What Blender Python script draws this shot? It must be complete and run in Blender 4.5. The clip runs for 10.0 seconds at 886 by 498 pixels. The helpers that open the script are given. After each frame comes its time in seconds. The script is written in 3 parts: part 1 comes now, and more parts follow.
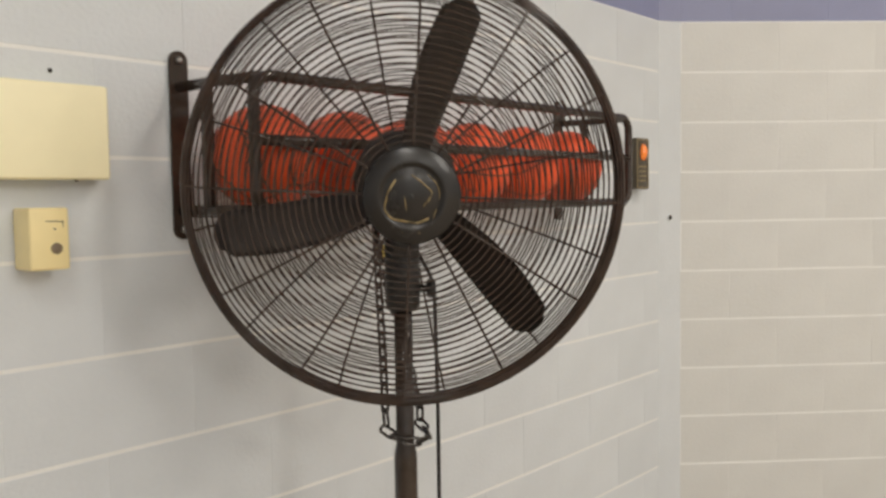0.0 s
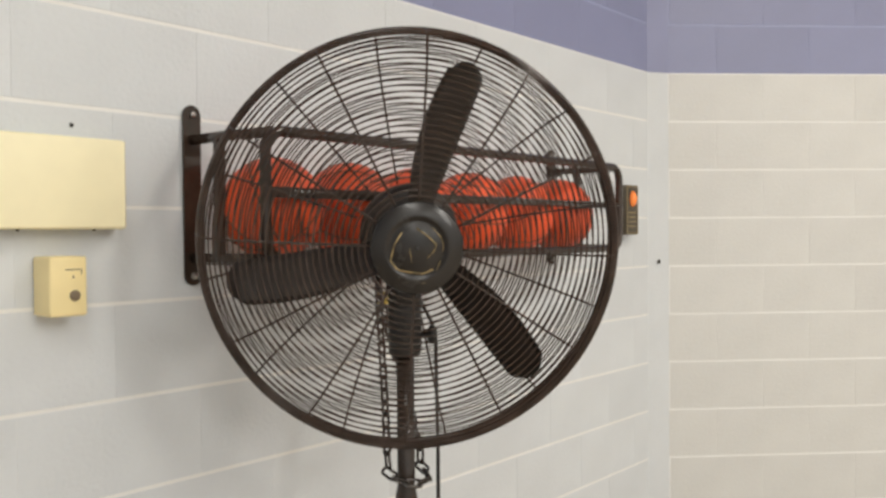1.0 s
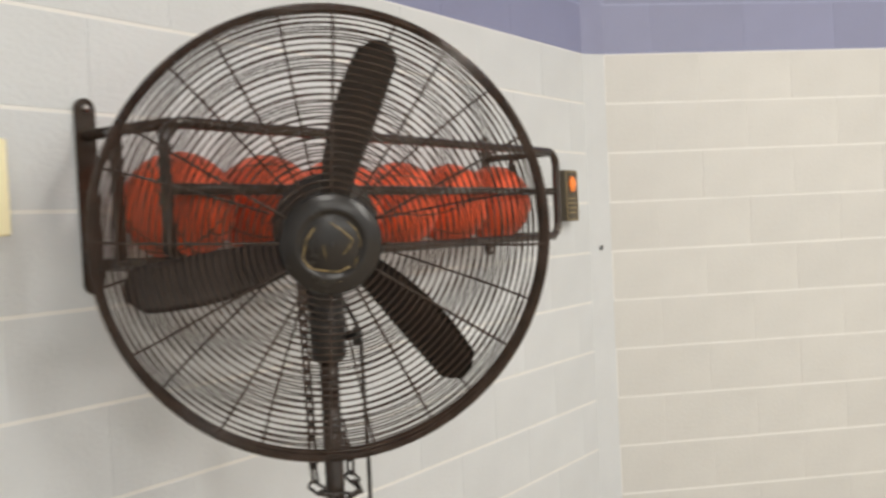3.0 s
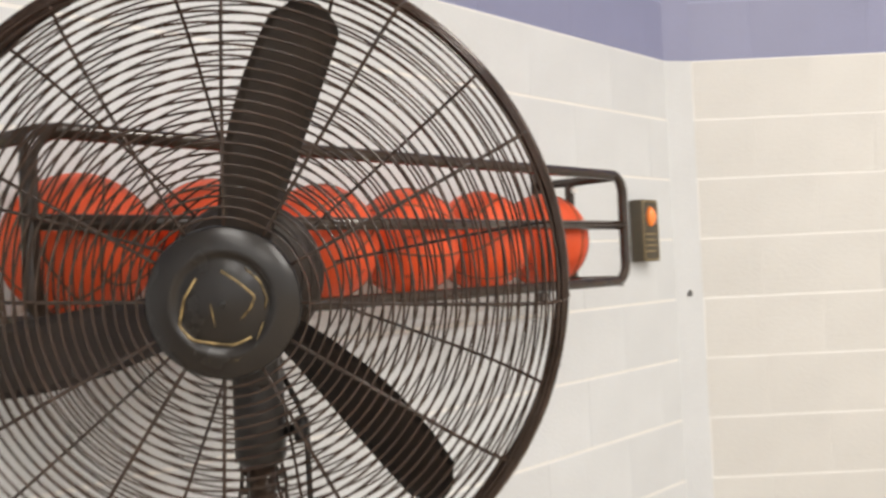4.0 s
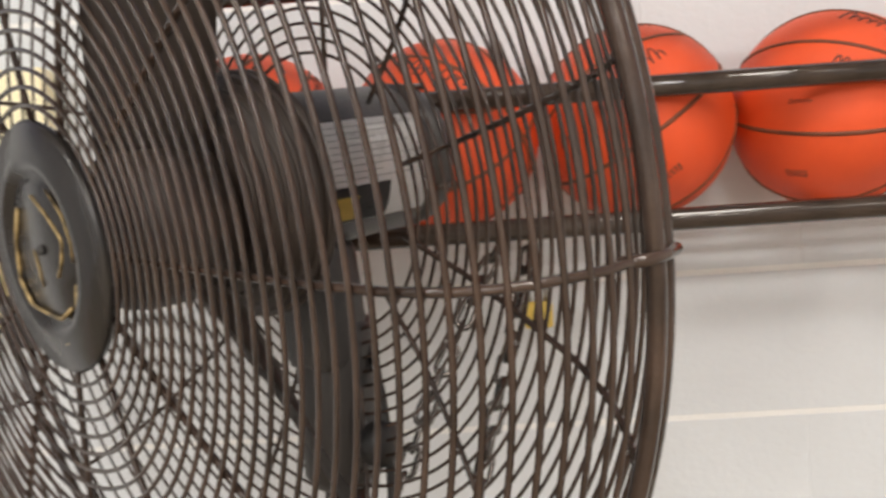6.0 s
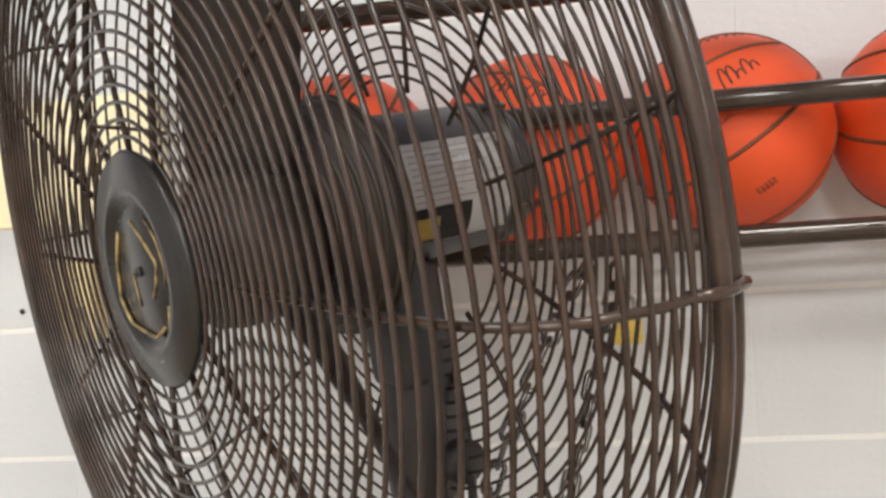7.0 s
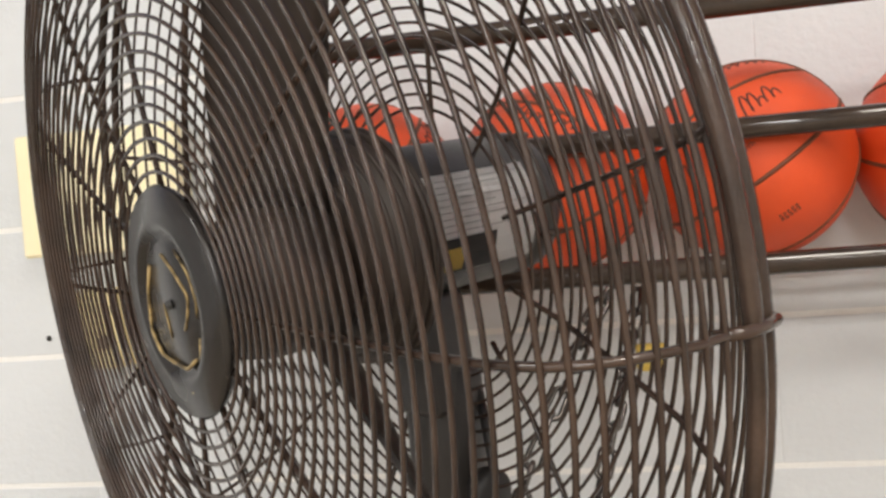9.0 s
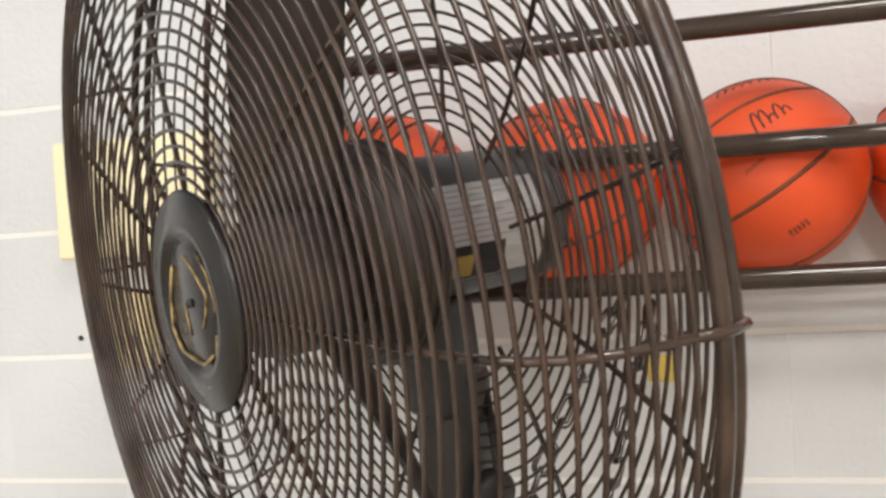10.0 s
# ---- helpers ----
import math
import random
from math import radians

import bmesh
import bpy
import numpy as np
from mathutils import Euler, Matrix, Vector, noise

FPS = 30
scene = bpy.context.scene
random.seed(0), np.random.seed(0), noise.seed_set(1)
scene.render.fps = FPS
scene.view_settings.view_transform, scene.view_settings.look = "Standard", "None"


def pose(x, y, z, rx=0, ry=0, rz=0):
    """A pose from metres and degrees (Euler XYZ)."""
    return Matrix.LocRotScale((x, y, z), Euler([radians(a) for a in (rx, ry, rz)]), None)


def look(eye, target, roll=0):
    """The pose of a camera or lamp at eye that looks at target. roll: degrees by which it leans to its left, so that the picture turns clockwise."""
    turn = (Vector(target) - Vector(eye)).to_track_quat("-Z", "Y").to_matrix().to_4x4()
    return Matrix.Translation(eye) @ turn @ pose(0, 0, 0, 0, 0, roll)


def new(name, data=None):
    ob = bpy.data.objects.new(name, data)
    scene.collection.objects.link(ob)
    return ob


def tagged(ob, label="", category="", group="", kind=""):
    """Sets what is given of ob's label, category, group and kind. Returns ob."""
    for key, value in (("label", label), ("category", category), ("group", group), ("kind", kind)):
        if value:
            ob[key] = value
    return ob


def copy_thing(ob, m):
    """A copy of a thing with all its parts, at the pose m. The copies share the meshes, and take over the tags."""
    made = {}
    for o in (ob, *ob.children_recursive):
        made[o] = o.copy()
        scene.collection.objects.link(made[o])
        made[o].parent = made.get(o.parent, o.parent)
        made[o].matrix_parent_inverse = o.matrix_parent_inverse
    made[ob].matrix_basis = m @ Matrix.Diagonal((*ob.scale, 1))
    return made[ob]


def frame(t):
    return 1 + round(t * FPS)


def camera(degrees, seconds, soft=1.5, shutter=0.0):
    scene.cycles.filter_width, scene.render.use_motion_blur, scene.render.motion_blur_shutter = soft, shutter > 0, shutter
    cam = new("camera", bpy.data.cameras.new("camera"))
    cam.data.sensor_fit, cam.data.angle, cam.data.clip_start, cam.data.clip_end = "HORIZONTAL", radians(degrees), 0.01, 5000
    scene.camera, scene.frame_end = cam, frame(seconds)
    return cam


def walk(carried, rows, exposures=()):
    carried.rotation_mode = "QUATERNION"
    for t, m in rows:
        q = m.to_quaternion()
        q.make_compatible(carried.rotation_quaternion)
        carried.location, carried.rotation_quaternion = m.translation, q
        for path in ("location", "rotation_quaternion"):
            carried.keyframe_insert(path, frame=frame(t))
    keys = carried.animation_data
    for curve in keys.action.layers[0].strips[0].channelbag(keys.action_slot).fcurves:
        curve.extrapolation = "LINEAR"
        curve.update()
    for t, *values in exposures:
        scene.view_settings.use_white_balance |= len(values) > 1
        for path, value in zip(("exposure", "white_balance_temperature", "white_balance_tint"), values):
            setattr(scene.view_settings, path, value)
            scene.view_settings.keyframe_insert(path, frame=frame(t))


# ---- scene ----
cam = camera(55.2, 10.0, soft=2.7, shutter=0.5)
PATH = [
    (0, (-0.1318, -1.6665, 1.5312), (1.3505, -0.3290, 1.4130), -0.88),
    (0.5, (-0.2067, -1.7024, 1.5624), (1.2785, -0.3659, 1.4729), 0.34),
    (1, (-0.2086, -1.6962, 1.5625), (1.2962, -0.3793, 1.5284), -0.46),
    (1.5, (-0.1895, -1.6901, 1.5387), (1.3430, -0.4050, 1.5431), -1.61),
    (2, (-0.1804, -1.6866, 1.5426), (1.3504, -0.3994, 1.5373), -1.51),
    (2.5, (-0.1663, -1.6711, 1.5405), (1.3609, -0.3797, 1.5366), -2.02),
    (3, (-0.0779, -1.6617, 1.5584), (1.4987, -0.4323, 1.5055), -2.72),
    (3.2, (0.0209, -1.6494, 1.5364), (1.6170, -0.4447, 1.5003), -3.96),
    (4.3, (0.5945, -1.4100, 1.5812), (1.9281, 0.0802, 1.6138), -2.67),
    (4.5, (0.6903, -1.3846, 1.5872), (1.9687, 0.1535, 1.5823), -3.41),
    (4.7, (0.8142, -1.3785, 1.5628), (1.9212, 0.2865, 1.5150), -4.23),
    (4.9, (0.9392, -1.3734, 1.5554), (1.7377, 0.4599, 1.5206), -4.46),
    (5, (0.9940, -1.3570, 1.5570), (1.7000, 0.5140, 1.5270), -4.40),
    (5.2, (1.1025, -1.3125, 1.5669), (1.6320, 0.6159, 1.5384), -4.14),
    (5.5, (1.1841, -1.2240, 1.5553), (1.4761, 0.7545, 1.5464), -4.34),
    (5.8, (1.2368, -1.1866, 1.5616), (1.2797, 0.8094, 1.4425), -4.37),
    (6, (1.2553, -1.1823, 1.5588), (1.1644, 0.8110, 1.4225), -3.86),
    (7.5, (1.2738, -1.1881, 1.5771), (0.9307, 0.7809, 1.5037), -4.52),
    (8, (1.2678, -1.1915, 1.5792), (0.9232, 0.7784, 1.5532), -4.64),
    (8.5, (1.2678, -1.1915, 1.5792), (0.9390, 0.7812, 1.5652), -4.64),
    (9, (1.2678, -1.1915, 1.5792), (0.9063, 0.7747, 1.5226), -4.64),
    (9.5, (1.2678, -1.1915, 1.5792), (0.8971, 0.7730, 1.5212), -4.64),
    (10, (1.2913, -1.2152, 1.5737), (0.8587, 0.7374, 1.5526), -3.61),
]
EXPOSURES = (
    (0, -0.60, 7300, 11), (0.5, -0.43, 7150, 10), (3.2, -0.31, 7100, 10), (4.5, 0.0, 7150, 14), (5.5, 0.02, 7000, 12),
    (6, -0.03, 7050, 13), (7.5, -0.07, 6950, 12), (9.5, -0.06, 7050, 12), (10, -0.01, 7050, 12),
)
walk(cam, [(t, look(e, g, r)) for t, e, g, r in PATH], EXPOSURES)

LAMPS = ((2.3, -2.4, 56), (-0.9, -2.6, 40), (0.8, -4.8, 75), (3.9, -4.4, 22), (-2.4, -4.6, 42), (0.8, -7.6, 190), (3.6, -7.4, 95), (-2.2, -7.6, 120))
FAN_CENTRE, FAN_AXIS = (1.0227, -0.5372, 1.5475), (-0.660, -0.7442, -0.1032)
MOTOR_R, MOTOR_UP = 0.068, 0.024
SPOKE_FRONT, SPOKE_REAR, BLADE_TURN, LABEL_A = -3, 10, 80, -5
POLE = (1.117, -0.4247)
CORD = ((1.15, -0.43, 1.43), (1.165, -0.47, 1.36), (1.165, -0.475, 1.1), (1.170, -0.47, 0.7), (1.2, -0.42, 0.02), (1.6, -0.25, 0.008))
LOCK = (1.319, -0.158, 1.404)

# ---- light ----
world = bpy.data.worlds.new("world")
scene.world = world
world.use_nodes = True
world.node_tree.nodes["Background"].inputs[0].default_value = (0.9, 0.95, 1.0, 1)
world.node_tree.nodes["Background"].inputs[1].default_value = 0.05


def lamp(name, eye, target, power, size_x, size_y, colour):
    data = bpy.data.lights.new(name, "AREA")
    data.shape, data.size, data.size_y = "RECTANGLE", size_x, size_y
    data.energy, data.color = power, colour
    ob = new(name, data)
    ob.matrix_world = look(eye, target)
    return ob


# rows of ceiling fixtures out of view; the far three are added front fill
WARM, COOL = (1.0, 0.975, 0.93), (0.95, 0.98, 1.0)
for lx, ly, power in LAMPS:
    lamp("ceiling_light_glow", (lx, ly, 3.86), (lx, ly, 0), power, 0.58, 1.16, WARM if lx > 1.5 else COOL)

# ---- materials ----


def material(name, colour, rough=0.5, metal=0.0, var=0.12, scale=8.0, bump=0.0, bump_scale=200.0, fine=0.06, coat=0.0, rand=0.0):
    m = bpy.data.materials.new(name)
    m.use_nodes = True
    nt = m.node_tree
    b = nt.nodes["Principled BSDF"]
    b.inputs["Roughness"].default_value, b.inputs["Metallic"].default_value = rough, metal
    b.inputs["Coat Weight"].default_value = coat
    co = nt.nodes.new("ShaderNodeTexCoord")
    src = co.outputs["Object"]
    n1, n2 = nt.nodes.new("ShaderNodeTexNoise"), nt.nodes.new("ShaderNodeTexNoise")
    n1.inputs["Scale"].default_value, n1.inputs["Detail"].default_value = scale, 5
    n2.inputs["Scale"].default_value, n2.inputs["Detail"].default_value = bump_scale, 3
    nt.links.new(src, n1.inputs["Vector"])
    nt.links.new(src, n2.inputs["Vector"])
    mix = nt.nodes.new("ShaderNodeMix")
    mix.data_type = "RGBA"
    lo = [c * (1 - var) for c in colour]
    hi = [min(1, c * (1 + var)) for c in colour]
    ramp = nt.nodes.new("ShaderNodeMapRange")
    ramp.inputs["From Min"].default_value, ramp.inputs["From Max"].default_value = 0.3, 0.7
    nt.links.new(n1.outputs["Fac"], ramp.inputs["Value"])
    nt.links.new(ramp.outputs["Result"], mix.inputs["Factor"])
    mix.inputs[6].default_value, mix.inputs[7].default_value = (*lo, 1), (*hi, 1)
    out = mix.outputs[2]
    hsv = nt.nodes.new("ShaderNodeHueSaturation")
    nt.links.new(out, hsv.inputs["Color"])
    val = nt.nodes.new("ShaderNodeMapRange")
    val.inputs["To Min"].default_value, val.inputs["To Max"].default_value = 1 - fine, 1 + fine
    nt.links.new(n2.outputs["Fac"], val.inputs["Value"])
    last = val.outputs["Result"]
    if rand:
        info, r2, mul = nt.nodes.new("ShaderNodeObjectInfo"), nt.nodes.new("ShaderNodeMapRange"), nt.nodes.new("ShaderNodeMath")
        mul.operation = "MULTIPLY"
        r2.inputs["To Min"].default_value, r2.inputs["To Max"].default_value = 1 - rand, 1 + rand
        nt.links.new(info.outputs["Random"], r2.inputs["Value"])
        nt.links.new(r2.outputs["Result"], mul.inputs[0])
        nt.links.new(last, mul.inputs[1])
        last = mul.outputs[0]
    nt.links.new(last, hsv.inputs["Value"])
    nt.links.new(hsv.outputs["Color"], b.inputs["Base Color"])
    rr = nt.nodes.new("ShaderNodeMapRange")
    rr.inputs["To Min"].default_value, rr.inputs["To Max"].default_value = max(0.02, rough - 0.1), min(1, rough + 0.1)
    nt.links.new(n1.outputs["Fac"], rr.inputs["Value"])
    nt.links.new(rr.outputs["Result"], b.inputs["Roughness"])
    if bump:
        bp = nt.nodes.new("ShaderNodeBump")
        bp.inputs["Strength"].default_value, bp.inputs["Distance"].default_value = bump, 0.002
        nt.links.new(n2.outputs["Fac"], bp.inputs["Height"])
        nt.links.new(bp.outputs["Normal"], b.inputs["Normal"])
    return m


# one wall paint in two colours: cool and warm light tinted in
PAINT = material("wall_paint_white", (0.665, 0.695, 0.725), 0.38, var=0.045, scale=3.5, bump=0.6, bump_scale=90, fine=0.02, rand=0.02)
PAINT_WARM_LIT = material("wall_paint_warm_lit", (0.68, 0.68, 0.665), 0.38, var=0.045, scale=3.5, bump=0.6, bump_scale=90, fine=0.02, rand=0.02)
BLUE = material("wall_paint_blue", (0.26, 0.28, 0.44), 0.42, var=0.04, scale=3.5, bump=0.35, bump_scale=90, fine=0.02, rand=0.03)
# joints paler than the blocks: the light caught on groove lips is painted in
JOINT_GLINT = material("joint_paint_white_glint", (0.84, 0.84, 0.83), 0.5, var=0.04, scale=6, bump=0.3, bump_scale=150)
JOINT_BLUE_GLINT = material("joint_paint_blue_glint", (0.33, 0.36, 0.55), 0.5, var=0.04, scale=6, bump=0.3, bump_scale=150)
FLOOR = material("floor_maple", (0.40, 0.33, 0.25), 0.35, var=0.15, scale=2.0, bump=0.1, bump_scale=60)
# pale value picked so that the unseen ceiling bounces fill light
CEIL = material("ceiling_paint", (0.74, 0.74, 0.72), 0.8, var=0.03)
CREAM = material("cream_plastic", (0.96, 0.88, 0.60), 0.4, var=0.03, scale=12, bump=0.1, bump_scale=500, fine=0.02)
SENSOR = material("yellowed_cream_plastic", (0.95, 0.79, 0.42), 0.45, var=0.04, scale=14, bump=0.1, bump_scale=500, fine=0.02)
BLACK = material("black_enamel", (0.042, 0.028, 0.021), 0.09, var=0.25, scale=25, bump=0.04, bump_scale=300, fine=0.15)
GUARD = material("brown_black_enamel_wire", (0.050, 0.031, 0.023), 0.14, var=0.5, scale=22, bump=0.1, bump_scale=400, fine=0.2)
BLADE = material("dusty_dark_blade", (0.036, 0.025, 0.019), 0.5, var=0.25, scale=14, fine=0.15)
MOTOR = material("dark_grey_cast_metal", (0.030, 0.027, 0.026), 0.42, var=0.2, scale=18, bump=0.25, bump_scale=250, fine=0.1)
BADGE = material("grey_badge_plate", (0.019, 0.0165, 0.0155), 0.25, var=0.12, scale=20, bump=0.08, bump_scale=300)
GOLD = material("worn_gold_print", (0.36, 0.26, 0.12), 0.35, metal=0.6, var=0.85, scale=95, fine=0.3)
LABEL = material("white_label", (0.93, 0.93, 0.93), 0.3, var=0.04, scale=30)
INK = material("black_ink", (0.03, 0.03, 0.03), 0.6, var=0.2, scale=60)
YELLOW = material("yellow_label", (0.70, 0.50, 0.10), 0.45, var=0.08, scale=40)
ORANGE = material("orange_rubber", (0.78, 0.085, 0.018), 0.48, var=0.10, scale=9, bump=0.5, bump_scale=650, fine=0.08, rand=0.08)
SEAM = material("dark_seam", (0.15, 0.045, 0.018), 0.6, var=0.2, scale=40)
PRINT = material("dark_brown_print", (0.07, 0.022, 0.014), 0.6, var=0.4, scale=120)
FAINT = material("grey_print", (0.42, 0.42, 0.42), 0.5, var=0.2, scale=80)
STEEL = material("worn_steel", (0.30, 0.29, 0.28), 0.3, metal=1.0, var=0.2, scale=60)
CHAIN = material("dark_chain_steel", (0.10, 0.09, 0.085), 0.2, metal=0.8, var=0.3, scale=60)
RUBBER = material("black_cord_rubber", (0.014, 0.013, 0.013), 0.5, var=0.2, scale=50)
OLIVE = material("dark_olive_box", (0.07, 0.055, 0.035), 0.4, var=0.15, scale=30)
TRIMM = material("bronze_trim", (0.30, 0.23, 0.12), 0.4, metal=0.3, var=0.15, scale=40)
LENS = material("orange_lens", (0.9, 0.22, 0.04), 0.2, var=0.08, scale=30, coat=0.5)
LENS.node_tree.nodes["Principled BSDF"].inputs["Emission Color"].default_value = (1.0, 0.28, 0.06, 1)
LENS.node_tree.nodes["Principled BSDF"].inputs["Emission Strength"].default_value = 0.35
KNOB = material("grey_brown_knob", (0.20, 0.15, 0.10), 0.5, var=0.15, scale=60)

# ---- mesh helpers ----


def part(name, bm, mat, parent=None, label="", smooth=True):
    me = bpy.data.meshes.new(name)
    bm.to_mesh(me)
    bm.free()
    if mat:
        me.materials.append(mat)
    if smooth:
        for f in me.polygons:
            f.use_smooth = True
    ob = new(name, me)
    ob.parent = parent
    if label:
        ob["label"] = label
    return ob


def share(name, mesh, parent, m=None):
    ob = new(name, mesh)
    ob.parent = parent
    if m is not None:
        ob.matrix_basis = m
    return ob


def empty(name, m=None):
    ob = new(name)
    ob.empty_display_size = 0.05
    if m is not None:
        ob.matrix_basis = m
    return ob


def box(x0, x1, y0, y1, z0, z1, bevel=0.0, seg=2, bm=None):
    own = bmesh.new()
    bmesh.ops.create_cube(own, size=1)
    for v in own.verts:
        v.co = Vector((x0 + (v.co.x + 0.5) * (x1 - x0), y0 + (v.co.y + 0.5) * (y1 - y0), z0 + (v.co.z + 0.5) * (z1 - z0)))
    if bevel:
        bmesh.ops.bevel(own, geom=list(own.edges), offset=bevel, segments=seg, affect="EDGES", profile=0.5)
    if bm is None:
        return own
    merge(bm, own)
    return bm


def merge(bm, own, m=None):
    me = bpy.data.meshes.new("tmp")
    own.to_mesh(me)
    own.free()
    if m is not None:
        me.transform(m)
    bm.from_mesh(me)
    bpy.data.meshes.remove(me)


def tube(points, radius, sides=8, closed=False, bm=None, radii=None, cap=True):
    """A round tube swept along points."""
    bm = bm or bmesh.new()
    pts = [Vector(p) for p in points]
    n = len(pts)
    rings, up = [], None
    for i, p in enumerate(pts):
        a = pts[(i - 1) % n] if closed or i else p
        b = pts[(i + 1) % n] if closed or i < n - 1 else p
        d = (b - a).normalized()
        if up is None:
            up = d.orthogonal().normalized()
        up = (up - d * up.dot(d)).normalized()
        side = d.cross(up)
        r = radii[i] if radii else radius
        rings.append([bm.verts.new(p + r * (math.cos(2 * math.pi * k / sides) * up + math.sin(2 * math.pi * k / sides) * side)) for k in range(sides)])
    last = n if closed else n - 1
    for i in range(last):
        r0, r1 = rings[i], rings[(i + 1) % n]
        off = 0
        if closed and i == n - 1:
            off = min(range(sides), key=lambda o: (r0[0].co - r1[o].co).length)
        for k in range(sides):
            bm.faces.new((r0[k], r0[(k + 1) % sides], r1[(k + 1 + off) % sides], r1[(k + off) % sides]))
    if not closed and cap:
        bm.faces.new(rings[0][::-1])
        bm.faces.new(rings[-1])
    bmesh.ops.recalc_face_normals(bm, faces=bm.faces)
    return bm


def lathe(profile, seg=48, bm=None):
    """A solid turned about local z from (radius, height) pairs."""
    bm = bm or bmesh.new()
    rings = []
    for r, h in profile:
        if r < 1e-6:
            rings.append([bm.verts.new((0, 0, h))])
        else:
            rings.append([bm.verts.new((r * math.cos(2 * math.pi * k / seg), r * math.sin(2 * math.pi * k / seg), h)) for k in range(seg)])
    for a, b in zip(rings, rings[1:]):
        for k in range(seg):
            j = (k + 1) % seg
            if len(a) == 1 and len(b) > 1:
                bm.faces.new((a[0], b[k], b[j]))
            elif len(b) == 1 and len(a) > 1:
                bm.faces.new((a[k], b[0], a[j]))
            elif len(a) > 1:
                bm.faces.new((a[k], b[k], b[j], a[j]))
    bmesh.ops.recalc_face_normals(bm, faces=bm.faces)
    return bm


def rounded(points, radius, steps=6):
    """A path with its inner corners rounded."""
    pts = [Vector(p) for p in points]
    out = [pts[0]]
    for a, b, c in zip(pts, pts[1:], pts[2:]):
        p, q = b + (a - b).normalized() * radius, b + (c - b).normalized() * radius
        for i in range(steps + 1):
            t = i / steps
            out.append((1 - t) ** 2 * p + 2 * t * (1 - t) * b + t * t * q)
    return out + [pts[-1]]


# ---- room ----
COURSE, LONG, BAND = 0.2032, 0.4064, 2.2352
CORNER, TURN = (3.034, 0.0), (3.118, -0.052)
END = (TURN[0] + 2.9, TURN[1] - 2.9)
TOP = 3.9


def structure(ob, label):
    return tagged(ob, label, kind="structure")


def slab(name, x0, x1, y0, y1, z0, z1, mat, label):
    return structure(part(name, box(x0, x1, y0, y1, z0, z1), mat, None, smooth=False), label)


slab("floor", -3.7, 6.3, -10.2, 0.3, -0.12, 0.0, FLOOR, "varnished maple gymnasium floor")
slab("ceiling", -3.7, 6.3, -10.2, 0.3, TOP, TOP + 0.12, CEIL, "unseen ceiling, off-white to bounce light")
# unseen walls added to close the room; south set back to darken reflections
slab("wall_west", -3.7, -3.5, -10.2, 0.25, 0, TOP, PAINT, "unseen white wall added to close the room")
slab("wall_south", -3.5, 6.3, -10.2, -10.0, 0, TOP, PAINT, "unseen white wall added to close the room")
slab("wall_east", END[0], END[0] + 0.2, -10.0, END[1] + 0.1, 0, TOP, PAINT, "unseen white wall added to close the room")


def block_mesh(length, mat):
    g, v = 0.0042, 0.0002
    me = part("block_shape", box(v, length - v, -0.0010, 0.02, g, COURSE - g, 0.0007, 1), mat, smooth=False)
    data = me.data
    bpy.data.objects.remove(me)
    return data


def block_wall(name, origin, angle, length, first_even, first_odd, label, paint):
    """A painted block wall along local x, its face at local y = 0 and the room at negative y."""
    back = bmesh.new()
    box(0, length, 0.0, 0.19, 0, BAND, bm=back)
    wall = structure(part(name, back, JOINT_GLINT, smooth=False), label)
    wall.matrix_basis = pose(origin[0], origin[1], 0, 0, 0, angle)
    upper = part("upper_wall", box(0, length, 0.0, 0.19, BAND, TOP), JOINT_BLUE_GLINT, wall, smooth=False)
    cache = {}
    for row in range(19):
        first = first_even if row % 2 == 0 else first_odd
        start = first - LONG * math.ceil(first / LONG)
        x = start
        while x < length - 0.01:
            a, b = max(x, 0.0), min(x + LONG, length)
            blue = row * COURSE >= BAND - 0.01
            key = (round(b - a, 3), blue)
            if b - a > 0.02:
                if key not in cache:
                    cache[key] = block_mesh(b - a, BLUE if blue else paint)
                share("block", cache[key], wall, pose(a, random.uniform(-0.0003, 0.0003), row * COURSE))
            x += LONG
    return wall


# ---- wall-mounted ball rack ----
RX0, RX1, RY = 0.869, 2.322, -0.268
RT, RM, RB = 1.782, 1.654, 1.512
TUBE_R = 0.0125


